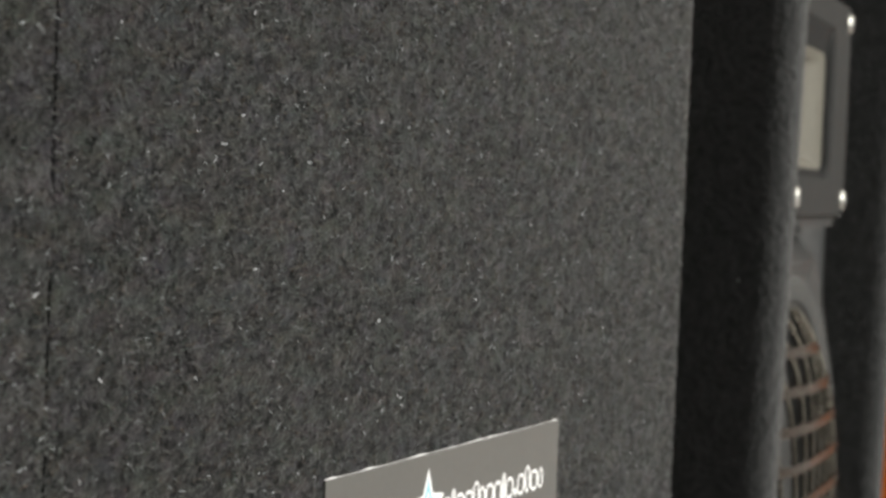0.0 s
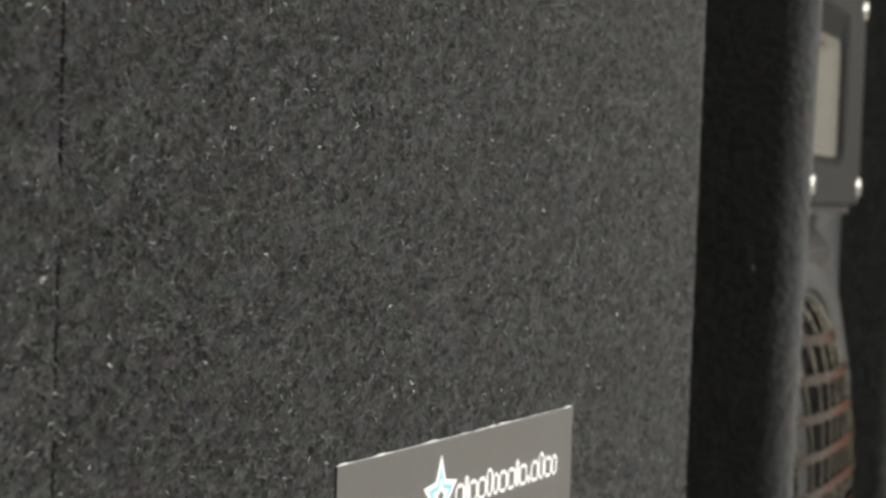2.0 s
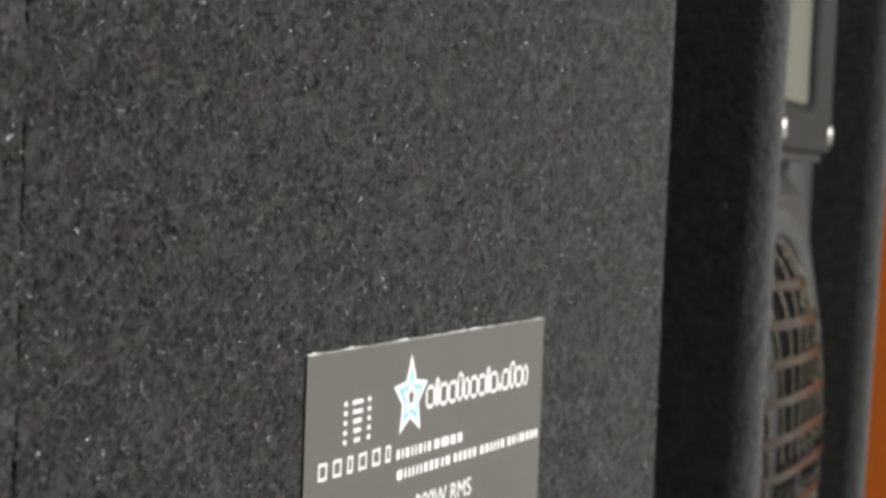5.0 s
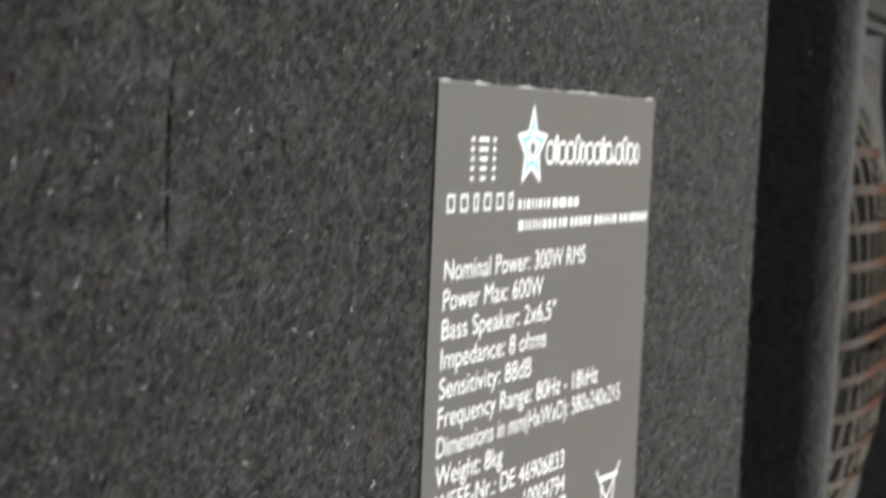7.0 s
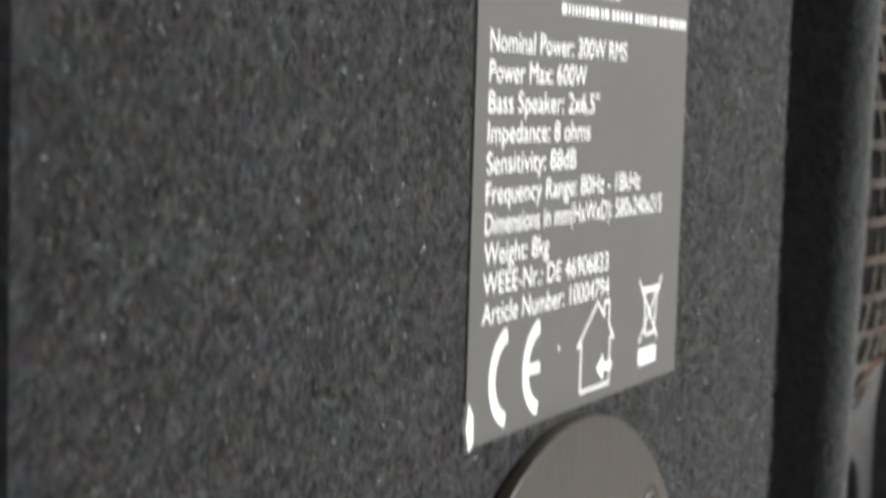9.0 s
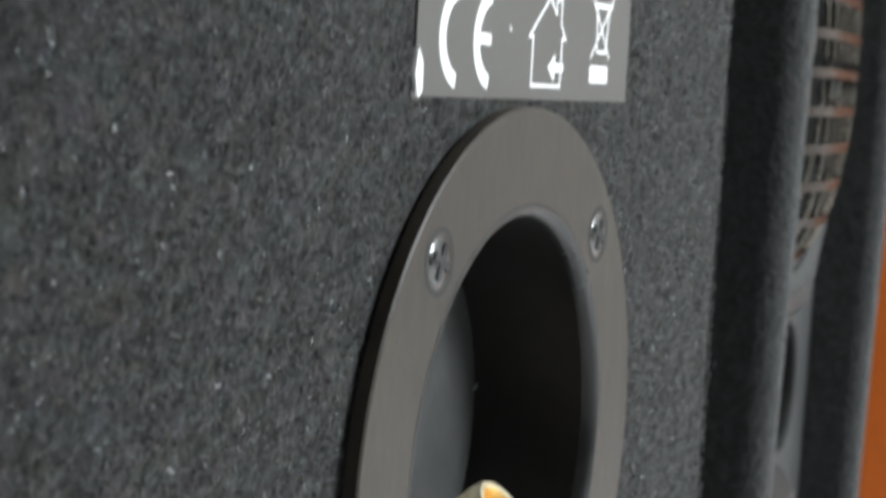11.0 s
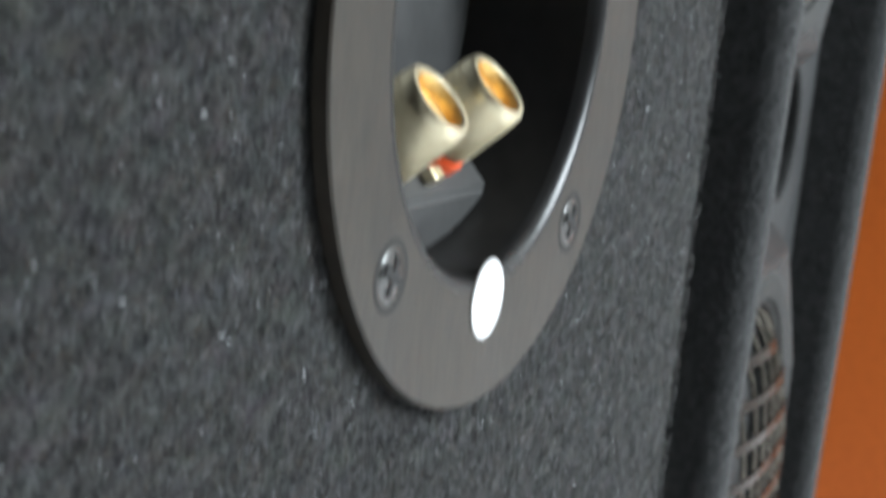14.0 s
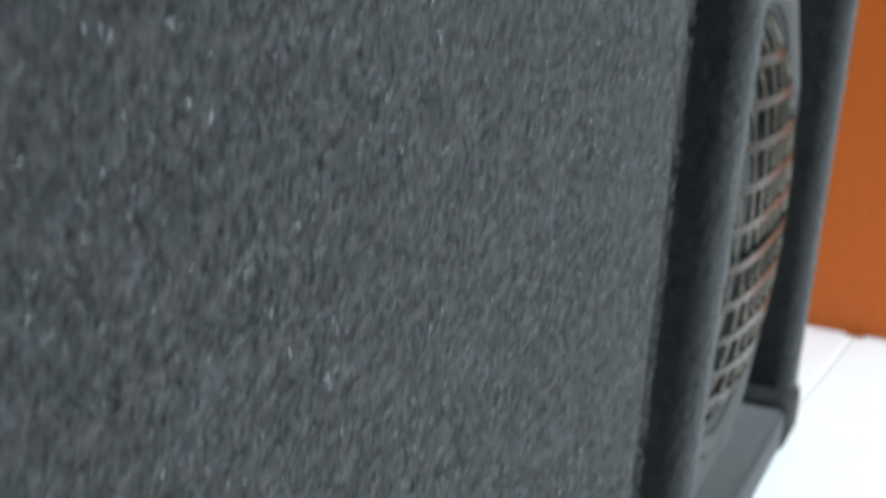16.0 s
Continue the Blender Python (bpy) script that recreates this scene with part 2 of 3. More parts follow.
def fibres(name, count, sample, parent, lengths=(0.0005, 0.002), width=0.0001, material=None, label="short dark grey felt fibres lying in all directions"):
    """Loose felt fibres lying on a surface: sample() gives places, normals and two tangents."""
    rng = np.random.default_rng(7)
    p, n, u, v = sample(rng, count)
    ang = rng.uniform(0, 2 * np.pi, count)
    ang = np.arctan2(0.5 * np.sin(ang), np.cos(ang))  # more of them lie across than upright
    along = np.cos(ang)[:, None] * u + np.sin(ang)[:, None] * v
    side = -np.sin(ang)[:, None] * u + np.cos(ang)[:, None] * v
    length = rng.uniform(*lengths, count)[:, None]
    rise = rng.uniform(0.1, 0.9, count)[:, None] * length * 0.35
    bend = rng.normal(0, 0.25, count)[:, None] * length
    w = width * rng.uniform(0.6, 1.5, count)[:, None]
    a = p - along * length / 2
    b = p + n * rise + side * bend
    c = p + along * length / 2 + n * rise * rng.uniform(0, 1.6, count)[:, None]
    verts = np.stack([a + side * w, a - side * w, b + side * w, b - side * w, b + n * w * 1.5, c + side * w * 0.4, c - side * w * 0.4], 1).reshape(-1, 3)
    base = np.arange(count)[:, None] * 7
    faces = np.concatenate([base + np.array(f) for f in ((0, 2, 4), (0, 4, 1), (1, 4, 3), (2, 5, 4), (4, 5, 6), (4, 6, 3))], 0)
    data = bpy.data.meshes.new(name)
    data.from_pydata(verts.tolist(), [], faces.tolist())
    data.materials.append(material or FIBRE)
    ob = new(name, data)
    ob.parent = parent
    return tagged(ob, label, kind="stuff")


def flat_sample(x0, x1, z0, z1, y, zone):
    """Places on the back felt, leaving out the label's rectangle and the round flange."""
    def sample(rng, count):
        p = np.stack([rng.uniform(x0, x1, 2 * count), np.full(2 * count, y), rng.uniform(z0, z1, 2 * count)], 1)
        under = (p[:, 0] > zone[0]) & (p[:, 0] < zone[1]) & (p[:, 2] > zone[2]) & (p[:, 2] < zone[3])
        under |= np.hypot(p[:, 0], p[:, 2] - DISH_Z) < DISH_R - 0.0005
        p = p[~under][:count]
        one = np.ones((count, 1))
        return p, one * [0, -1, 0], one * [1, 0, 0], one * [0, 0, 1]
    return sample


def text_mesh(words, size, x, z, width=None, y=0.0, thickness=0.00002):
    """Letters lying on the xz plane with the left end of the base line at x, z; width squeezes the line to that length."""
    c = bpy.data.curves.new("line", "FONT")
    c.body, c.size = words, size
    ob = new("line", c)
    data = bpy.data.meshes.new_from_object(ob.evaluated_get(bpy.context.evaluated_depsgraph_get()))
    bpy.data.objects.remove(ob)
    bm = bmesh.new()
    bm.from_mesh(data)
    bpy.data.meshes.remove(data)
    x0, x1 = min(v.co.x for v in bm.verts), max(v.co.x for v in bm.verts)
    s = width / (x1 - x0) if width else 1.0
    for v in bm.verts:
        v.co = Vector((x + (v.co.x - x0) * s, y - thickness, z + v.co.y))
    bm.normal_update()
    for f in bm.faces:
        if f.normal.y > 0:
            f.normal_flip()
    return bm


# ---- the room ----
EAST, WEST, NORTH, TOP = 1.25, -2.2, 0.9, 2.4
GROUND = -0.01
ORANGE_X, ORANGE_END = 0.655, -0.02  # face of the orange wall; its unseen end, cut short to limit orange reflections
FLOOR_JOINT = 0.042


def setting(name, bms, material, label, category):
    return tagged(mesh_object(name, joined(bms), material), label, category, kind="structure")


floor = setting("floor", [box(WEST - 0.1, EAST + 0.1, SOUTH - 0.1, NORTH + 0.1, -0.11, GROUND - 0.0015)], GROUT, "floor of white glazed tiles with narrow grey joints", "floor")
setting("wall_orange", [box(ORANGE_X, ORANGE_X + 0.12, ORANGE_END, NORTH, -0.11, TOP)], ORANGE, "plain wall painted bright orange above the white tiles", "wall")
setting("wall_east", [box(EAST, EAST + 0.1, SOUTH, NORTH, -0.11, TOP)], PALE_WALL, "unseen added wall, pale to brighten reflections", "wall")
setting("wall_west", [box(WEST - 0.1, WEST, SOUTH, NORTH, -0.11, TOP)], DULL_WALL, "unseen added wall, kept dark to cut bounced light", "wall")
setting("wall_north", [box(WEST - 0.1, EAST + 0.1, NORTH, NORTH + 0.1, -0.11, TOP)], DULL_WALL, "unseen added wall behind the loudspeakers, kept dark to cut bounced light", "wall")
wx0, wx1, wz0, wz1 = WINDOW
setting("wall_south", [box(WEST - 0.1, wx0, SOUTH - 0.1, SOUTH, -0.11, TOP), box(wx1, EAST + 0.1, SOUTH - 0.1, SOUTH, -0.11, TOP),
                       box(wx0, wx1, SOUTH - 0.1, SOUTH, -0.11, wz0), box(wx0, wx1, SOUTH - 0.1, SOUTH, wz1, TOP)], DULL_WALL, "unseen added wall with a window opening, kept dark to cut bounced light", "wall")
setting("ceiling", [box(WEST - 0.1, EAST + 0.1, SOUTH - 0.1, NORTH + 0.1, TOP, TOP + 0.1)], DULL_WALL, "unseen added ceiling, kept dark to cut bounced light", "ceiling")


# ---- the loudspeaker with its back to the camera ----
W, D, HEIGHT = 0.24, 0.215, 0.58
SEAM, LEFT = -0.099, -0.133
LX, LZ, LW, LH = -0.0365, 0.41, 0.0874, 0.0818  # corner and size of the label
DISH_Z = 0.2745
DISH_R, HOLE_R = 0.0538, 0.0362


def screw(parent, m, radius=0.0048, head=STEEL, label="dark steel cross-head screw"):
    s = part("screw", moved(lathe([(0, -0.0009), (radius * 0.5, -0.00085), (radius * 0.85, -0.0005), (radius, 0.0001), (radius, 0.0015), (0, 0.0015)], 24), m), head, parent, label, True)
    arm = radius * 0.62
    # raised black cross painted in for the shaded slot
    cross = joined([box(-arm, arm, -0.00105, -0.0002, -radius * 0.14, radius * 0.14), box(-radius * 0.14, radius * 0.14, -0.00104, -0.0002, -arm, arm)])
    part("shade_cross", moved(cross, m @ pose(0, 0, 0, 0, 25, 0)), BLACK_AND_SHADE, s)
    return s


def rear_loudspeaker():
    thing = tagged(new("loudspeaker"), "dark grey felt-covered loudspeaker box showing its back, standing on tiles", "loudspeaker", group="pair of loudspeakers")
    hole = HOLE_R + 0.003
    # shell with a round hole in the back
    bm = bmesh.new()
    ring = [bm.verts.new((hole * math.cos(k * math.pi / 24), 0.003, DISH_Z + hole * math.sin(k * math.pi / 24))) for k in range(48)]
    sq = []
    for k in range(48):
        c, s = math.cos(k * math.pi / 24), math.sin(k * math.pi / 24)
        f = 0.06 / max(abs(c), abs(s))
        sq.append(bm.verts.new((f * c, 0.003, DISH_Z + f * s)))
    for k in range(48):
        n = (k + 1) % 48
        bm.faces.new((ring[k], ring[n], sq[n], sq[k]))
    shell = joined([bm, box(LEFT + 0.003, -0.06, 0.003, D, GROUND, HEIGHT + GROUND), box(0.06, W / 2 - 0.003, 0.003, D, GROUND, HEIGHT + GROUND), box(-0.06, 0.06, 0.003, D, GROUND, DISH_Z - 0.06),
                    box(-0.06, 0.06, 0.003, D, DISH_Z + 0.06, HEIGHT + GROUND), box(-0.06, 0.06, 0.06, D, DISH_Z - 0.06, DISH_Z + 0.06)])
    part("cabinet_body", shell, CARPET, thing)
    # felt on the back: the main sheet with a hole for the cup, and the strip turned over from the side
    edge = W / 2 + 0.0012
    bm = bmesh.new()
    skin = 0.0005
    inner = [bm.verts.new((hole * math.cos(k * math.pi / 24), skin, DISH_Z + hole * math.sin(k * math.pi / 24))) for k in range(48)]
    outer = []
    for k in range(48):
        c, s = math.cos(k * math.pi / 24), math.sin(k * math.pi / 24)
        f = 0.06 / max(abs(c), abs(s))
        outer.append(bm.verts.new((f * c, skin, DISH_Z + f * s)))
    for k in range(48):
        n = (k + 1) % 48
        bm.faces.new((inner[k], outer[k], outer[n], inner[n]))
    # the right-hand piece wraps round the edge with a small radius
    wrap = bmesh.new()
    profile = [(0.06, skin), (edge - 0.003, skin)] + [(edge - 0.003 + 0.003 * math.sin(a), skin + 0.003 - 0.003 * math.cos(a)) for a in (0.4, 0.8, 1.2, 1.57)] + [(edge, D)]
    cols = [[wrap.verts.new((x + (0.02 * (z - 0.36) if x > 0.1 else 0), y, z)) for x, y in profile] for z in (GROUND, HEIGHT + GROUND)]
    for k in range(len(profile) - 1):
        wrap.faces.new((cols[0][k], cols[0][k + 1], cols[1][k + 1], cols[1][k]))
    sheet = joined([bm, wrap] + [box(a, b, skin, 0.0028, c, d) for a, b, c, d in ((SEAM + 0.0003, -0.06, GROUND, HEIGHT), (-0.06, 0.06, GROUND, DISH_Z - 0.06), (-0.06, 0.06, DISH_Z + 0.06, HEIGHT + GROUND))])
    part("back_felt", sheet, CARPET, thing, "dark grey needle-felt covering on the back", True)
    # strip with an uneven edge, so that the seam opens and closes
    strip = bmesh.new()
    rows = []
    for k in range(241):
        z = GROUND + HEIGHT * k / 240
        wander = noise.noise((0.0, 0.0, z * 38.0)) + 0.5 * noise.noise((3.0, 0.0, z * 140.0))
        opening = (0.00025 if z < 0.405 else -0.00005) + 0.0007 * wander if z > 0.372 else -0.0004
        e = SEAM + 0.0003 - max(opening, -0.0004)
        dip = skin + 0.0005 if opening > 0 else skin - 0.00003
        rows.append([strip.verts.new(c) for c in ((LEFT, 0.006, z), (LEFT + 0.003, skin + 0.0006, z), (LEFT + 0.008, skin, z), (e - 0.0005, skin - 0.00003, z), (e, dip, z), (e, 0.0028, z))])
    for a, b in zip(rows, rows[1:]):
        for k in range(5):
            strip.faces.new((a[k], a[k + 1], b[k + 1], b[k]))
    part("edge_felt", strip, CARPET, thing, "felt strip turned over from the side, with an open seam", True)
    part("side_felt", box(LEFT, LEFT + 0.0028, 0.006, D, GROUND, HEIGHT + GROUND), CARPET, thing)
    label_zone = (LX - 0.0005, LX + LW + 0.0005, LZ - LH - 0.0005, LZ + 0.0003)
    def edge_sample(rng, count):
        a = rng.uniform(0.3, 1.5, count)
        p = np.stack([edge - 0.003 + 0.003 * np.sin(a), skin + 0.003 - 0.003 * np.cos(a), rng.uniform(0.06, 0.52, count)], 1)
        p[:, 0] += 0.02 * (p[:, 2] - 0.36)
        n = np.stack([np.sin(a), -np.cos(a), 0 * a], 1)
        return p, n, np.stack([np.cos(a), np.sin(a), 0 * a], 1), np.ones((count, 1)) * [0, 0, 1]

    for x, z, size in ((-0.0889, 0.2065, 1.0), (-0.0862, 0.2063, 0.8), (-0.0666, 0.3413, 0.7), (-0.0849, 0.2876, 0.7), (-0.0528, 0.4226, 0.6)):
        part("lint", tube([(x, skin - 0.0001, z - 0.0004 * size), (x + 0.0001, skin - 0.0003, z), (x - 0.0001, skin - 0.0001, z + 0.0004 * size)], 0.00016 * size, 5), FLECK, thing, "pale speck of lint")
    fibres("edge_nap", 2600, edge_sample, thing, (0.0004, 0.0013), 0.00008)
    fibres("felt_nap", 120000, flat_sample(LEFT + 0.006, W / 2 - 0.0005, 0.06, 0.52, skin, label_zone), thing)
    fibres("pale_lint", 6500, flat_sample(LEFT + 0.006, W / 2 - 0.0005, 0.06, 0.52, skin - 0.0001, label_zone), thing, (0.00025, 0.0012), 0.00005, FLECK, "tiny pale flecks of lint in the felt")
    return thing


rear = rear_loudspeaker()


def terminal_cup():
    cup = tagged(new("terminal_cup"), "round black plastic terminal cup with two gold binding posts", "terminal cup")
    cup.location = (0.001, 0, DISH_Z - 0.0004)
    t = 0.0025
    ring = lathe([(HOLE_R + 0.0024, -0.0003), (DISH_R, -0.0003), (DISH_R, -t * 0.88), (DISH_R - 0.0003, -t), (HOLE_R + 0.0024, -t), (HOLE_R + 0.0024, 0.0)], 96, True)
    for v in ring.verts:  # the rim sits slightly low on the hole
        if math.hypot(v.co.x, v.co.z) > DISH_R - 0.001:
            v.co.z -= 0.0007
    part("flange", ring, PLASTIC, cup, "satin black plastic flange, brown reflection put into its colour", True)
    part("lip", lathe([(HOLE_R + 0.0023, 0.0), (HOLE_R + 0.0023, -t), (HOLE_R + 0.0019, -t - 0.0001), (HOLE_R + 0.0013, -t + 0.0001), (HOLE_R + 0.0006, -t + 0.0007), (HOLE_R + 0.0002, -t + 0.0016), (HOLE_R, 0.0005)], 96), LIP, cup, "glossy rounded inner lip", True)
    # wall coloured near black for its shade, back paler where light reaches
    part("well", lathe([(HOLE_R, 0.0), (HOLE_R, 0.0005), (HOLE_R - 0.002, 0.0190)], 96), SHADED_INSIDE, cup, "glossy cup wall, painted near black for its shade", True)
    part("cup_back", lathe([(HOLE_R - 0.002, 0.0189), (0, 0.0189)], 96), BLOCK, cup, "back of the cup, painted paler grey where light falls", True)
    for sx in (-1, 1):
        for sz in (-1, 1):
            seat = pose(sx * 0.0322, -t, sz * 0.0322)
            head = screw(cup, seat @ pose(0, 0.0005, 0), 0.0042)
            # flat black ring standing for the shade round the sunk head
            part("shade_ring", moved(lathe([(0.004, -0.00004), (0.0048, -0.00004), (0.0048, 0.0004), (0.004, 0.0004)], 32, True), seat), BLACK_AND_SHADE, head)
    # two posts lean up and out of a sloping block
    axis = Vector((0.0, -0.74, 0.67)).normalized()
    turn = axis.to_track_quat("-Y", "Z").to_matrix().to_4x4()
    R, L = 0.0058, 0.0118
    tips = (Vector((-0.0127, 0.0016, 0.2628 - DISH_Z)), Vector((0.0108, 0.0031, 0.2636 - DISH_Z)))
    feet = [t - axis * (L + 0.0042) for t in tips]
    # the block fills the foot of the round well
    rad, top = 0.0352, -0.0272
    front = [(rad * math.sin(a), -rad * math.cos(a)) for a in np.linspace(-math.acos(-top / rad), math.acos(-top / rad), 15)]
    bm = bmesh.new()
    face = [bm.verts.new((x, 0.0078 + 0.12 * (-0.03 - z), z)) for x, z in front]
    rear_edge = [bm.verts.new((x, 0.019, z)) for x, z in front]
    rise = 0.0112 * 1.1
    rear_edge[0].co.z += rise
    rear_edge[-1].co.z += rise
    bm.faces.new(face)
    bm.faces.new(rear_edge[::-1])
    for k in range(15):
        n = (k + 1) % 15
        bm.faces.new((face[k], rear_edge[k], rear_edge[n], face[n]))
    bmesh.ops.recalc_face_normals(bm, faces=bm.faces[:])
    bmesh.ops.bevel(bm, geom=[e for e in bm.edges if e.calc_face_angle(0) > 0.6], offset=0.0007, segments=2, affect="EDGES")
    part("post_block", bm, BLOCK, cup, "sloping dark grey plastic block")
    for foot, ringmat, word in zip(feet, (BLACK_AND_SHADE, RED), ("black", "red")):
        m = Matrix.Translation(foot) @ turn
        part("collar", moved(lathe([(0.0061, 0.0015), (0.0061, -0.0038), (0, -0.0038)], 32), m), ringmat, cup, f"{word} insulating collar", True)
        part("stem", moved(lathe([(0.0026, 0.0), (0.0026, -0.005), (0, -0.005)], 24), m), GOLD, cup, "gold-plated threaded stem", True)
        k = m @ pose(0, -0.0042, 0)
        knob = part("knob", moved(lathe([(0.003, 0.0), (R - 0.0005, 0.0), (R, -0.0005), (R, -L + 0.0014), (R - 0.0001, -L + 0.0006), (R - 0.0005, -L), (R - 0.0012, -L), (R - 0.0016, -L + 0.0004)], 48), k), GOLD, cup, "knurled gold-plated binding post knob", True)
        part("socket", moved(lathe([(R - 0.0015, -L + 0.0002), (R - 0.0019, -L + 0.0008), (R - 0.0022, -L + 0.0022), (0.0012, -L + 0.0018), (0, -L + 0.0016)], 32), k), GOLD_DEEP, knob, "deep gold plug socket", True)
        ridges = []
        for hand in (1, -1):
            for n in range(46):
                pts = []
                for j in range(5):
                    a = 2 * math.pi * n / 46 + hand * 0.45 * j / 4
                    pts.append((R * math.cos(a), -0.0008 - (L - 0.0028) * j / 4, R * math.sin(a)))
                ridges.append(tube(pts, 0.0001, 4))
        tagged(part("knurling", moved(joined(ridges), k), GOLD, knob), "fine crossed ridges round the knob", kind="stuff")
    lug = Matrix.Translation((feet[0] * 0.3 + feet[1] * 0.7) + axis * 0.002) @ turn
    part("solder_lug", moved(box(-0.0022, 0.0012, -0.0018, 0.0002, -0.0066, -0.0046, 0.0003), lug), GOLD, cup, "small gold-plated lug")
    part("lint", tube([(0.0322, 0.0184, 0.0035), (0.0326, 0.0180, 0.0040), (0.0325, 0.0178, 0.0046)], 0.00018, 5), FLECK, cup, "white lint caught in the cup")
    return cup


cup = terminal_cup()

# round paper sticker on the flange
sticker = tagged(mesh_object("round_sticker", moved(lathe([(0, -0.00272), (0.0056, -0.00272), (0.0056, -0.0025), (0, -0.0025)], 48), pose(0.0016, 0, 0.2344)), PAPER, True), "small round blank white paper sticker on the flange", "sticker")


# ---- the rating label ----


def rating_label():
    lab = tagged(new("rating_label"), "dark grey rating label with white print on the felt back", "label")
    lab.location = (LX, -0.0001, LZ)
    outline = [(0, 0), (LW, 0), (LW, -LH), (0.0012, -LH), (0.0, -LH + 0.004)]
    part("foil", plate(outline, 0.0004, 0.0006), LABEL, lab, "dark grey foil sheet")
    part("paper_backing", plate([(0, 0), (LW, 0), (LW, -LH), (0, -LH)], 0.0003, 0.0009), PAPER, lab, "white paper edge of the label")
    fray = [(0.0, 0.0)] + [(LW * k / 40, 0.00003 + 0.0006 * max(0.0, noise.noise((k * 0.7, 5.0, 0.0)))) for k in range(41)] + [(LW, 0.0)]
    part("paper_fringe", plate(fray[::-1], 0.0002, 0.0005), PAPER, lab, "torn white paper fringe")
    part("peeled_corner", plate([(0.0, -LH + 0.0065), (0.0016, -LH + 0.0045), (0.0017, -LH + 0.0008), (0.0004, -LH - 0.0002), (-0.0006, -LH + 0.003)], 0.0008, 0.0006), PAPER, lab, "white peeled corner")
    y = 0.0002

    def line(words, x, z, width, size=0.0042):
        part("print_line", text_mesh(words, size, x, z, width, y), INK, lab)

    step = 0.00417
    z = -0.0277
    for k, (words, width) in enumerate((("Nominal Power: 300W RMS", 0.0529), ("Power Max: 600W", 0.0356), ("Bass Speaker: 2x6,5\"", 0.0412), ("Impedance: 8 ohms", 0.0379), ("Sensitivity: 88dB", 0.0325),
                                        ("Frequency Range: 80Hz - 18kHz", 0.0614), ("Dimensions in mm(HxWxD): 580x240x215", 0.0725), ("Weight: 8kg", 0.023), ("WEEE-Nr.: DE 46906833", 0.0479), ("Article Number: 10004794", 0.0487))):
        line(words, 0.0043, z - k * step, width)
    # lettering that stays plain bars

    def bars(x0, x1, z0, z1, widths, gap, hollow=0.0):
        unit = (x1 - x0 - gap * (len(widths) - 1)) / sum(widths)
        for w in widths:
            xa, xb = x0, x0 + w * unit
            if hollow and xb - xa > 3 * hollow:
                e = hollow / 2
                bm = stroke([(xa + e, z0 + e), (xb - e, z0 + e), (xb - e, z1 - e), (xa + e, z1 - e)], hollow, 0.00002, y, True)
            else:
                bm = plate([(xa, z0), (xb, z0), (xb, z1), (xa, z1)], 0.00002, y)
            part("bar", bm, INK, lab)
            x0 = xb + gap

    bars(0.0041, 0.0267, -0.0182, -0.0157, (3, 3, 2, 3, 3, 2), 0.0018, 0.0004)
    bars(0.0288, 0.0410, -0.0183, -0.0168, (2, 1, 2, 1, 1, 2, 1, 2), 0.0008)
    bars(0.0423, 0.0530, -0.0183, -0.0168, (2, 3, 2, 2), 0.0008)
    for x0, x1, widths in ((0.0292, 0.0440, (3, 1, 1, 1, 1, 1, 2, 2, 2)), (0.0452, 0.0484, (1, 2)), (0.0500, 0.0588, (2, 2, 2, 2, 2)), (0.0606, 0.0708, (2, 2, 1, 1, 1, 2)), (0.0724, 0.0860, (2, 2, 1, 3, 2, 2, 2))):
        bars(x0, x1, -0.0215, -0.0200, widths, 0.0008)
    # outlined emblem lettering, drawn as plain rounded shapes
    at = 0.0388
    for width, tall in ((3, 0), (1, 1), (3, 0), (3, 0), (2, 1), (2, 0), (3, 0), (3, 0), (1, 1), (3, 0), (1, -1), (3, 0), (2, 1), (3, 0), (2, 0)):
        x0, x1, z0, z1 = at, at + width * 0.00092, -0.0112, -0.0081 + 0.0011 * max(tall, 0) - 0.0021 * max(-tall, 0)
        part("emblem_shape", outline_ring(x0, x1, z0, z1, 0.00058, y - 0.00002), INK, lab)
        at = x1 + 0.00066
    # dotted emblem
    for r in range(5):
        for c, half in ((0, 0.0005), (1, 0.0017 - 0.0002 * r), (2, 0.0005)):
            cx = 0.0118 + c * 0.0037
            part("dot", plate([(cx - half, -0.0082 - r * 0.0014), (cx + half, -0.0082 - r * 0.0014), (cx + half, -0.0076 - r * 0.0014), (cx - half, -0.0076 - r * 0.0014)], 0.00002, y), INK, lab)
    # star emblem

    def star(r0, r1):
        return [((r0 if k % 2 == 0 else r1) * math.sin(k * math.pi / 5), 1.08 * (r0 if k % 2 == 0 else r1) * math.cos(k * math.pi / 5)) for k in range(10)]

    sx, sz = 0.0331, -0.0090
    emblem = part("star", plate([(sx + a, sz + b) for a, b in star(0.0062, 0.0030)], 0.00002, y), INK, lab, "white star emblem")
    part("star_field", plate([(sx + a, sz + b) for a, b in star(0.0046, 0.0022)], 0.00002, y - 0.00003), BLUE, emblem, "light blue star")
    part("star_core", plate([(sx + a, sz + b) for a, b in star(0.0029, 0.0014)], 0.00002, y - 0.00006), INK, emblem)
    part("star_heart", plate([(sx + a, sz + b) for a, b in star(0.0013, 0.0007)], 0.00002, y - 0.00009), LABEL, emblem)
    part("dot", plate([(0.0325 + 0.0003 * math.cos(k), -0.0715 + 0.0004 * math.sin(k)) for k in np.linspace(0, 5.6, 9)], 0.00002, y), INK, lab)
    # conformity mark: two arcs and a bar
    for cx, bar in ((0.0145, False), (0.0262, True)):
        R, w, cz = 0.0073, 0.0021, -0.0734
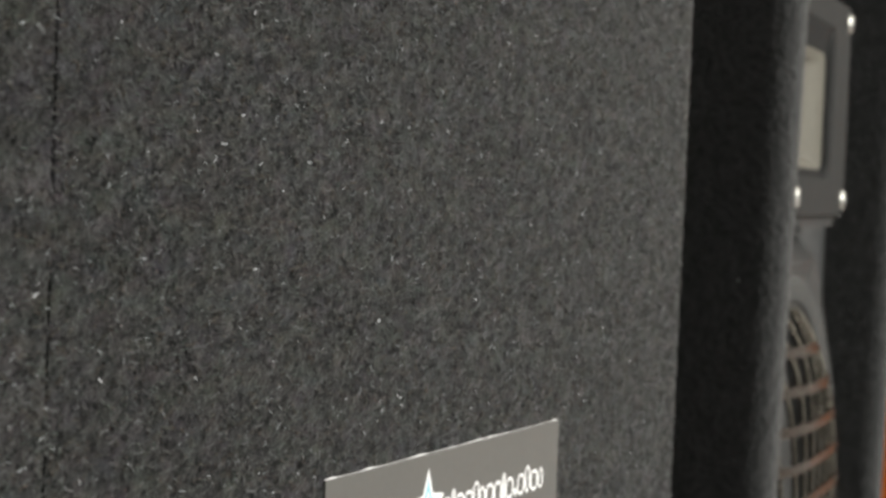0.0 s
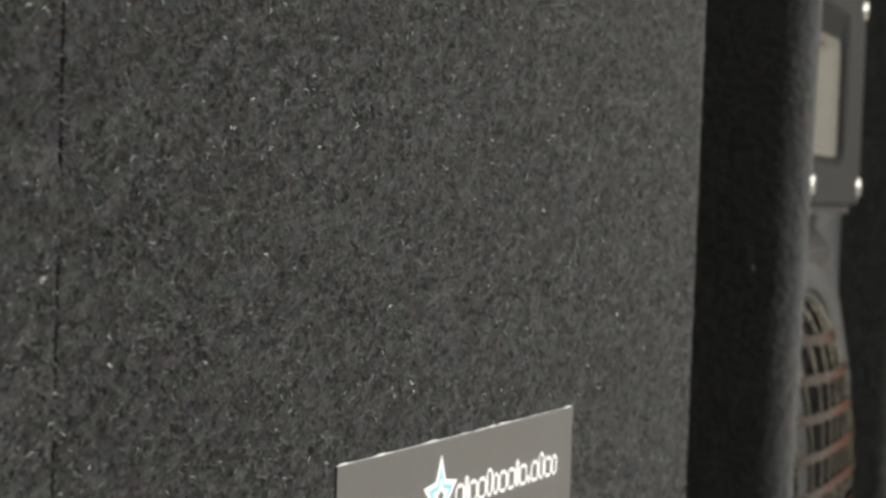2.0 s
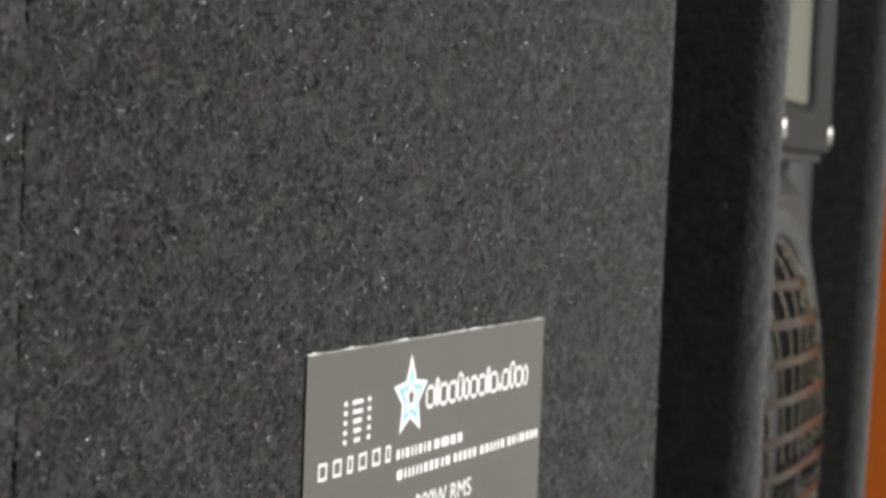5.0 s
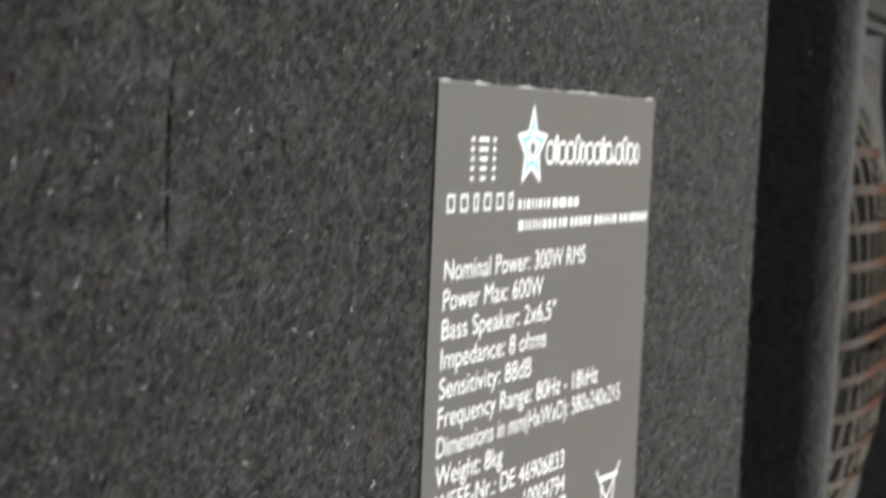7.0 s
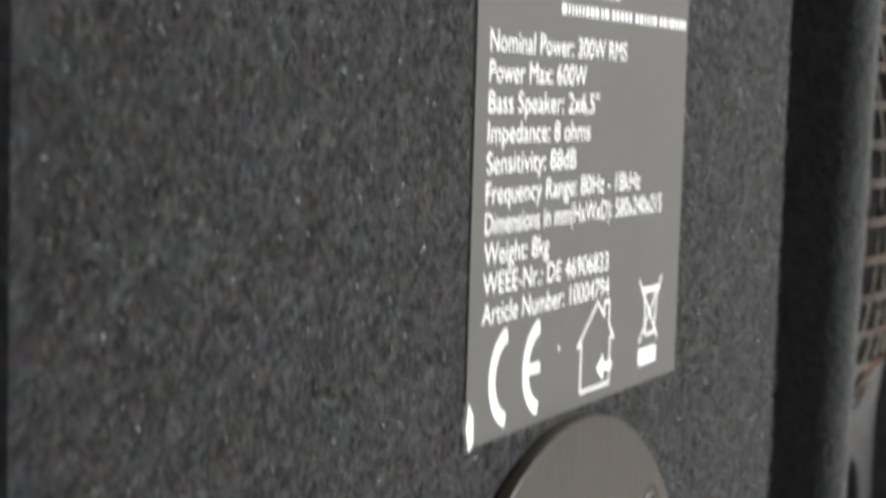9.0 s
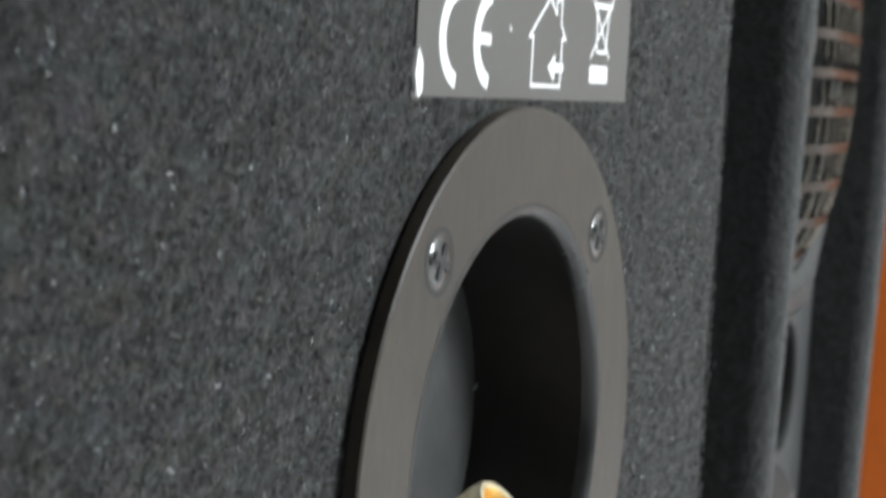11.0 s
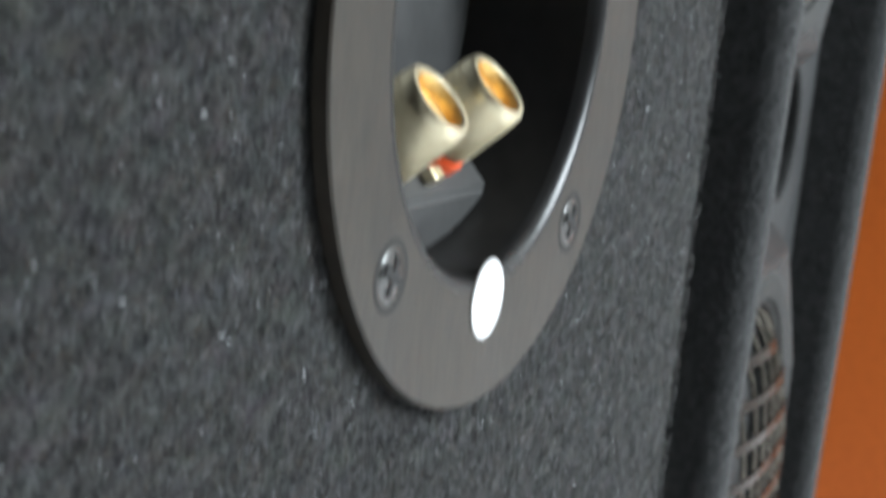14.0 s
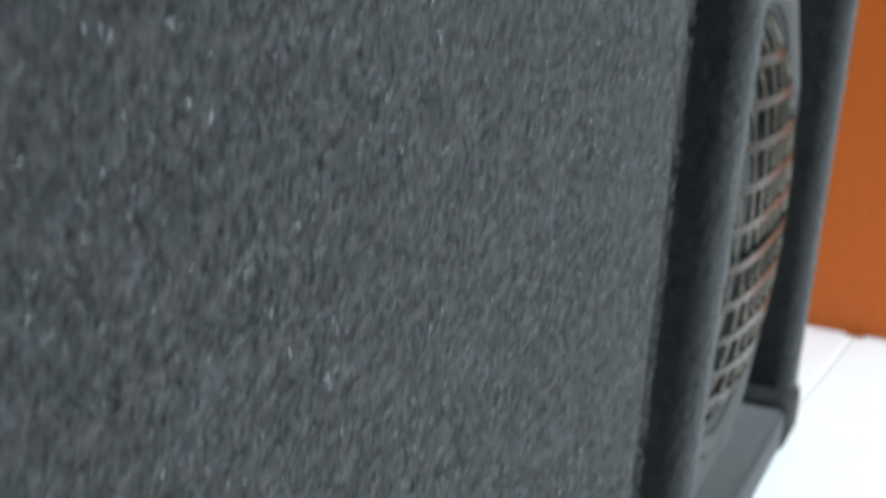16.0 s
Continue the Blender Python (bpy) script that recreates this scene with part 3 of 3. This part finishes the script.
        pts_o = [(cx + R * math.cos(a), cz + R * math.sin(a)) for a in np.linspace(radians(103), radians(257), 25)]
        pts_i = [(cx + (R - w) * math.cos(a), cz + (R - w) * math.sin(a)) for a in np.linspace(radians(257), radians(103), 25)]
        part("mark", plate(pts_o + pts_i, 0.00002, y), INK, lab)
        if bar:
            part("mark", plate([(cx - 0.006, cz - 0.0008), (cx - 0.001, cz - 0.0008), (cx - 0.001, cz + 0.0008), (cx - 0.006, cz + 0.0008)], 0.00003, y), INK, lab)
    house = [(0.0417, -0.0796), (0.0417, -0.0722), (0.0402, -0.0722), (0.0482, -0.0660), (0.0512, -0.0684), (0.0512, -0.0662), (0.0534, -0.0662), (0.0534, -0.0700), (0.0557, -0.0722), (0.0541, -0.0722), (0.0541, -0.0796)]
    part("house_sign", stroke(house, 0.0005, 0.00002, y, True), INK, lab)
    part("arrow_sign", plate([(0.0485, -0.0767), (0.0515, -0.0745), (0.0515, -0.0760), (0.0553, -0.0760), (0.0553, -0.0774), (0.0515, -0.0774), (0.0515, -0.0789)], 0.00002, y), INK, lab)
    bin_lines = [([(0.0677, -0.0644), (0.0772, -0.0745)], 0.0005), ([(0.0786, -0.0642), (0.0682, -0.0745)], 0.0005), ([(0.0692, -0.0660), (0.0772, -0.0660)], 0.0009), ([(0.0700, -0.0660), (0.0709, -0.0736), (0.0752, -0.0736), (0.0764, -0.0660)], 0.0005)]
    part("bin_sign", joined([stroke(p, w, 0.00002 + 0.00001 * k, y) for k, (p, w) in enumerate(bin_lines)]), INK, lab)
    part("bin_bar", plate([(0.0680, -0.0787), (0.0768, -0.0787), (0.0768, -0.0759), (0.0680, -0.0759)], 0.00002, y), INK, lab)
    return lab


rating_label()


# ---- the loudspeaker that shows its front ----
BX, BY, TURN_B, LEAN_B = 0.248, 0.0213, 3.7, 1.3


def front_loudspeaker():
    thing = tagged(new("loudspeaker"), "black carpeted loudspeaker front with horn, port and two round grilles", "loudspeaker", group="pair of loudspeakers")
    w, r = 0.0175, 0.0086
    sides = {"side_panel": ((0, w, 0, D, 0, HEIGHT), (W - w, W, 0, D, 0, HEIGHT)), "top_panel": ((w, W - w, 0, D, HEIGHT - w, HEIGHT),), "bottom_panel": ((w, W - w, 0, D, 0, w),)}
    for name, boxes in sides.items():
        for b in boxes:
            part(name, box(*b, r if name == "side_panel" else 0.003, 6), BLACK_FELT, thing, smooth=True)
    part("back_panel", box(w, W - w, D - w, D - 0.001, w, HEIGHT - w), BLACK_FELT, thing)
    # the front board lies behind the frame's edge
    inset = pose(0, 0.0198, 0, -1.05, 0, 0)
    cx = W / 2

    def mount(name, bm, material, parent=None, label="", smooth=False):
        return part(name, moved(bm, inset), material, parent or thing, label, smooth)

    pz, pr = 0.239, 0.021
    bm = bmesh.new()
    hole, rim = [], []
    for k in range(48):
        c, s = math.cos(k * math.pi / 24), math.sin(k * math.pi / 24)
        hole.append(bm.verts.new((cx + pr * c, 0, pz + pr * s)))
        f = 0.03 / max(abs(c), abs(s))
        rim.append(bm.verts.new((cx + f * c, 0, pz + f * s)))
    for k in range(48):
        n = (k + 1) % 48
        bm.faces.new((hole[k], rim[k], rim[n], hole[n]))
    xs, zs = (w - 0.002, cx - 0.03, cx + 0.03, W - w + 0.002), (w - 0.002, pz - 0.03, pz + 0.03, HEIGHT - w + 0.002)
    for i in range(3):
        for j in range(3):
            if (i, j) != (1, 1):
                bm.faces.new([bm.verts.new((x, 0, z)) for x, z in ((xs[i], zs[j]), (xs[i + 1], zs[j]), (xs[i + 1], zs[j + 1]), (xs[i], zs[j + 1]))])
    bmesh.ops.remove_doubles(bm, verts=bm.verts[:], dist=0.0001)
    out = bmesh.ops.extrude_face_region(bm, geom=bm.faces[:])
    bmesh.ops.translate(bm, vec=(0, 0.012, 0), verts=[v for v in out["geom"] if isinstance(v, bmesh.types.BMVert)])
    bmesh.ops.recalc_face_normals(bm, faces=bm.faces[:])
    mount("baffle", bm, BAFFLE, label="black painted front board")
    mount("port_rim", moved(lathe([(pr + 0.003, 0.0), (pr + 0.0028, -0.0068), (pr + 0.0016, -0.008), (pr + 0.0004, -0.0072), (pr, -0.005)], 48), pose(cx, 0, pz)), HORN, label="rounded dark plastic rim of the bass port", smooth=True)
    # the hole's inner shade is painted on the tube as black
    mount("port_tube", moved(lathe([(pr, -0.005), (pr - 0.0006, 0.08), (0, 0.08)], 48), pose(cx, 0, pz)), SHADED_INSIDE, label="deep port tube, shade inside painted black", smooth=True)
    # horn
    hz0, hz1, hx0, hx1, hy = 0.4555, 0.5335, cx - 0.0526, cx + 0.0526, -0.0149
    mx, mz, zc, mid = 0.038, 0.0275, 0.4957, cx - 0.0175
    bm = bmesh.new()

    def loop(half_x, half_z, radius, y, cxx, czz):
        ring = []
        for qx, qz, a0 in ((1, 1, 0), (-1, 1, 90), (-1, -1, 180), (1, -1, 270)):
            for j in range(5):
                a = radians(a0 + 22.5 * j)
                ring.append(bm.verts.new((cxx + qx * (half_x - radius) + radius * math.cos(a), y, czz + qz * (half_z - radius) + radius * math.sin(a))))
        return ring

    plate_c = ((hx0 + hx1) / 2, (hz0 + hz1) / 2)
    loops = [loop((hx1 - hx0) / 2, (hz1 - hz0) / 2, 0.002, 0.0, *plate_c), loop((hx1 - hx0) / 2, (hz1 - hz0) / 2, 0.002, hy + 0.0008, *plate_c), loop((hx1 - hx0) / 2 - 0.0008, (hz1 - hz0) / 2 - 0.0008, 0.002, hy, *plate_c),
             loop(mx, mz, 0.005, hy, mid, zc), loop(mx - 0.0006, mz - 0.0008, 0.005, hy + 0.0008, mid, zc), loop(mx - 0.0012, mz - 0.0012, 0.005, hy + 0.0012, mid, zc)]
    for a, b in zip(loops, loops[1:]):
        for k in range(len(a)):
            n = (k + 1) % len(a)
            bm.faces.new((a[k], a[n], b[n], b[k]))
    bmesh.ops.recalc_face_normals(bm, faces=bm.faces[:])
    horn = mount("horn", bm, HORN, label="dark plastic horn plate with a rounded mouth", smooth=True)
    # sloping walls of the mouth, their shade painted black, with the pale throat behind them
    zp = zc - 0.0028
    bm = bmesh.new()
    loops = [loop(mx - 0.0012, mz - 0.0012, 0.005, hy + 0.0012, mid, zc), loop(mx - 0.0016, mz - 0.005, 0.005, hy + 0.0028, mid, zp + 0.0006), loop(mx - 0.0018, 0.0207, 0.005, hy + 0.0031, mid, zp)]
    for a, b in zip(loops, loops[1:]):
        for k in range(len(a)):
            n = (k + 1) % len(a)
            bm.faces.new((a[k], a[n], b[n], b[k]))
    bmesh.ops.recalc_face_normals(bm, faces=bm.faces[:])
    mount("shaded_mouth_wall", bm, CONE, horn, "inner wall of the horn mouth, painted black for its shade", True)
    # added black strip that paints the shade below the plate's edge
    mount("shade_strip", box(hx0 + 0.001, hx1 - 0.001, hy + 0.0035, 0.0, hz0 - 0.0034, hz0 + 0.001), BLACK_AND_SHADE, horn, "black strip standing for the shade under the horn plate")
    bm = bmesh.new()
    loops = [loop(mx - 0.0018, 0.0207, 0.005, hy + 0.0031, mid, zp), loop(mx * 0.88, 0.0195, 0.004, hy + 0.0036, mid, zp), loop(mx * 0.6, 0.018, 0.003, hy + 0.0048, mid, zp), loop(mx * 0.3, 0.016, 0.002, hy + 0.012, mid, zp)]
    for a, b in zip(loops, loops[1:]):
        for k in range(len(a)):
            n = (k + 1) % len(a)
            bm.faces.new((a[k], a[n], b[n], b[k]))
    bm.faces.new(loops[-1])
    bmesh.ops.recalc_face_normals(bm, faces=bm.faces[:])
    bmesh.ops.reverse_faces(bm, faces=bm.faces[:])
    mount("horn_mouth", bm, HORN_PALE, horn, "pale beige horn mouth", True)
    for x in (cx - 0.0425, cx + 0.0462):
        for z in (hz0 + 0.0065, hz1 - 0.0065):
            screw(horn, inset @ pose(x, hy - 0.0008, z), 0.0035, CHROME, "bright steel screw")
    # woofers behind round grilles
    for wz, back in ((0.3525, 0.0), (0.1085, 0.003)):
        frame_plate = lathe([(0.1034, 0.0), (0.1028, -0.001), (0.0945, -0.0082), (0.0935, -0.0088), (0.086, -0.0066), (0.081, -0.005), (0.081, 0.0)], 8)
        mount("woofer_frame", moved(frame_plate, pose(cx, 0, wz, 0, 22.5, 0)), FRAME, label="eight-sided dark plastic woofer frame")
        mount("woofer", moved(lathe([(0.08, -0.007), (0.073, -0.008), (0.069, -0.003), (0.062, -0.006), (0.057, -0.001), (0.02, 0.028), (0.017, 0.022), (0, 0.018)], 64), pose(cx, 0, wz)), CONE, label="black paper woofer cone", smooth=True)
        grille = mount("grille", moved(lathe([(0.083, -0.004), (0.0825, -0.0075), (0.0798, -0.0092), (0.075, -0.0088), (0.0712, -0.0065), (0.07, -0.003)], 64), pose(cx, 0, wz)), RING, label="round black metal grille ring", smooth=True)
        R = 0.0718

        def dome(x, q):
            return back - 0.0055 - 0.0138 * (1 - (math.hypot(x, q) / R) ** 4.4)

        spread = (-10, -9.8, -9.5, -9, -8.4, -7.5, -6, -4, -2, 0, 2, 4, 6, 7.5, 8.4, 9, 9.5, 9.8, 10)
        for x in np.arange(-5, 6) * 0.0125:
            h = math.sqrt(R * R - x * x)
            mount("wire", tube([(cx + x, dome(x, h * j / 10), wz + h * j / 10) for j in spread], 0.0009, 8), WIRE, grille, smooth=True)
        for q in np.arange(-5, 6) * 0.0124 - 0.005:
            h = math.sqrt(R * R - q * q)
            mount("grille_bar", moved(band([(h * j / 10, q) for j in spread], 0.0016, dome, 0.0013, 0.0006), pose(cx, 0, wz)), GRILLE_BAR, grille, "flat glossy metal band, brown wall reflection painted in", True)
    for x0, x1 in ((-0.0015, 0.034), (W - 0.034, W + 0.0015)):
        part("corner_protector", box(x0, x1, -0.0015, 0.034, -0.0005, 0.021, 0.004, 2), HORN, thing, "black plastic corner cap")
    for y, z in ((0.013, 0.437), (0.026, 0.301), (0.018, 0.262)):
        part("lint", tube([(-0.0002, y, z), (-0.0005, y + 0.0003, z + 0.0005), (-0.0003, y + 0.0001, z + 0.0011)], 0.00016, 5), FLECK, thing, "pale speck of lint")
    thing.matrix_basis = pose(BX, BY, GROUND + 0.001, LEAN_B, 0, TURN_B)
    return thing


front = front_loudspeaker()

# ---- floor tiles ----
SIZE = 0.30
bm = box(-SIZE / 2 + 0.0006, SIZE / 2 - 0.0006, -SIZE / 2 + 0.0006, SIZE / 2 - 0.0006, -0.006, 0.0)
bmesh.ops.bevel(bm, geom=[e for e in bm.edges if abs(e.verts[0].co.z - e.verts[1].co.z) > 0.001], offset=0.004, segments=3, affect="EDGES")
bmesh.ops.bevel(bm, geom=[e for e in bm.edges if e.verts[0].co.z > -0.001 and e.verts[1].co.z > -0.001], offset=0.0005, segments=1, affect="EDGES")
first = part("tile", bm, TILE, floor)
tiles = [(ORANGE_X - 0.002 - SIZE * (i + 0.5), FLOOR_JOINT + SIZE * (j + 0.5)) for i in range(-2, 9) for j in range(-6, 3)]
first.location = (*tiles[0], GROUND)
for x, y in tiles[1:]:
    t = new("tile", first.data)
    t.parent, t.location = floor, (x, y, GROUND)
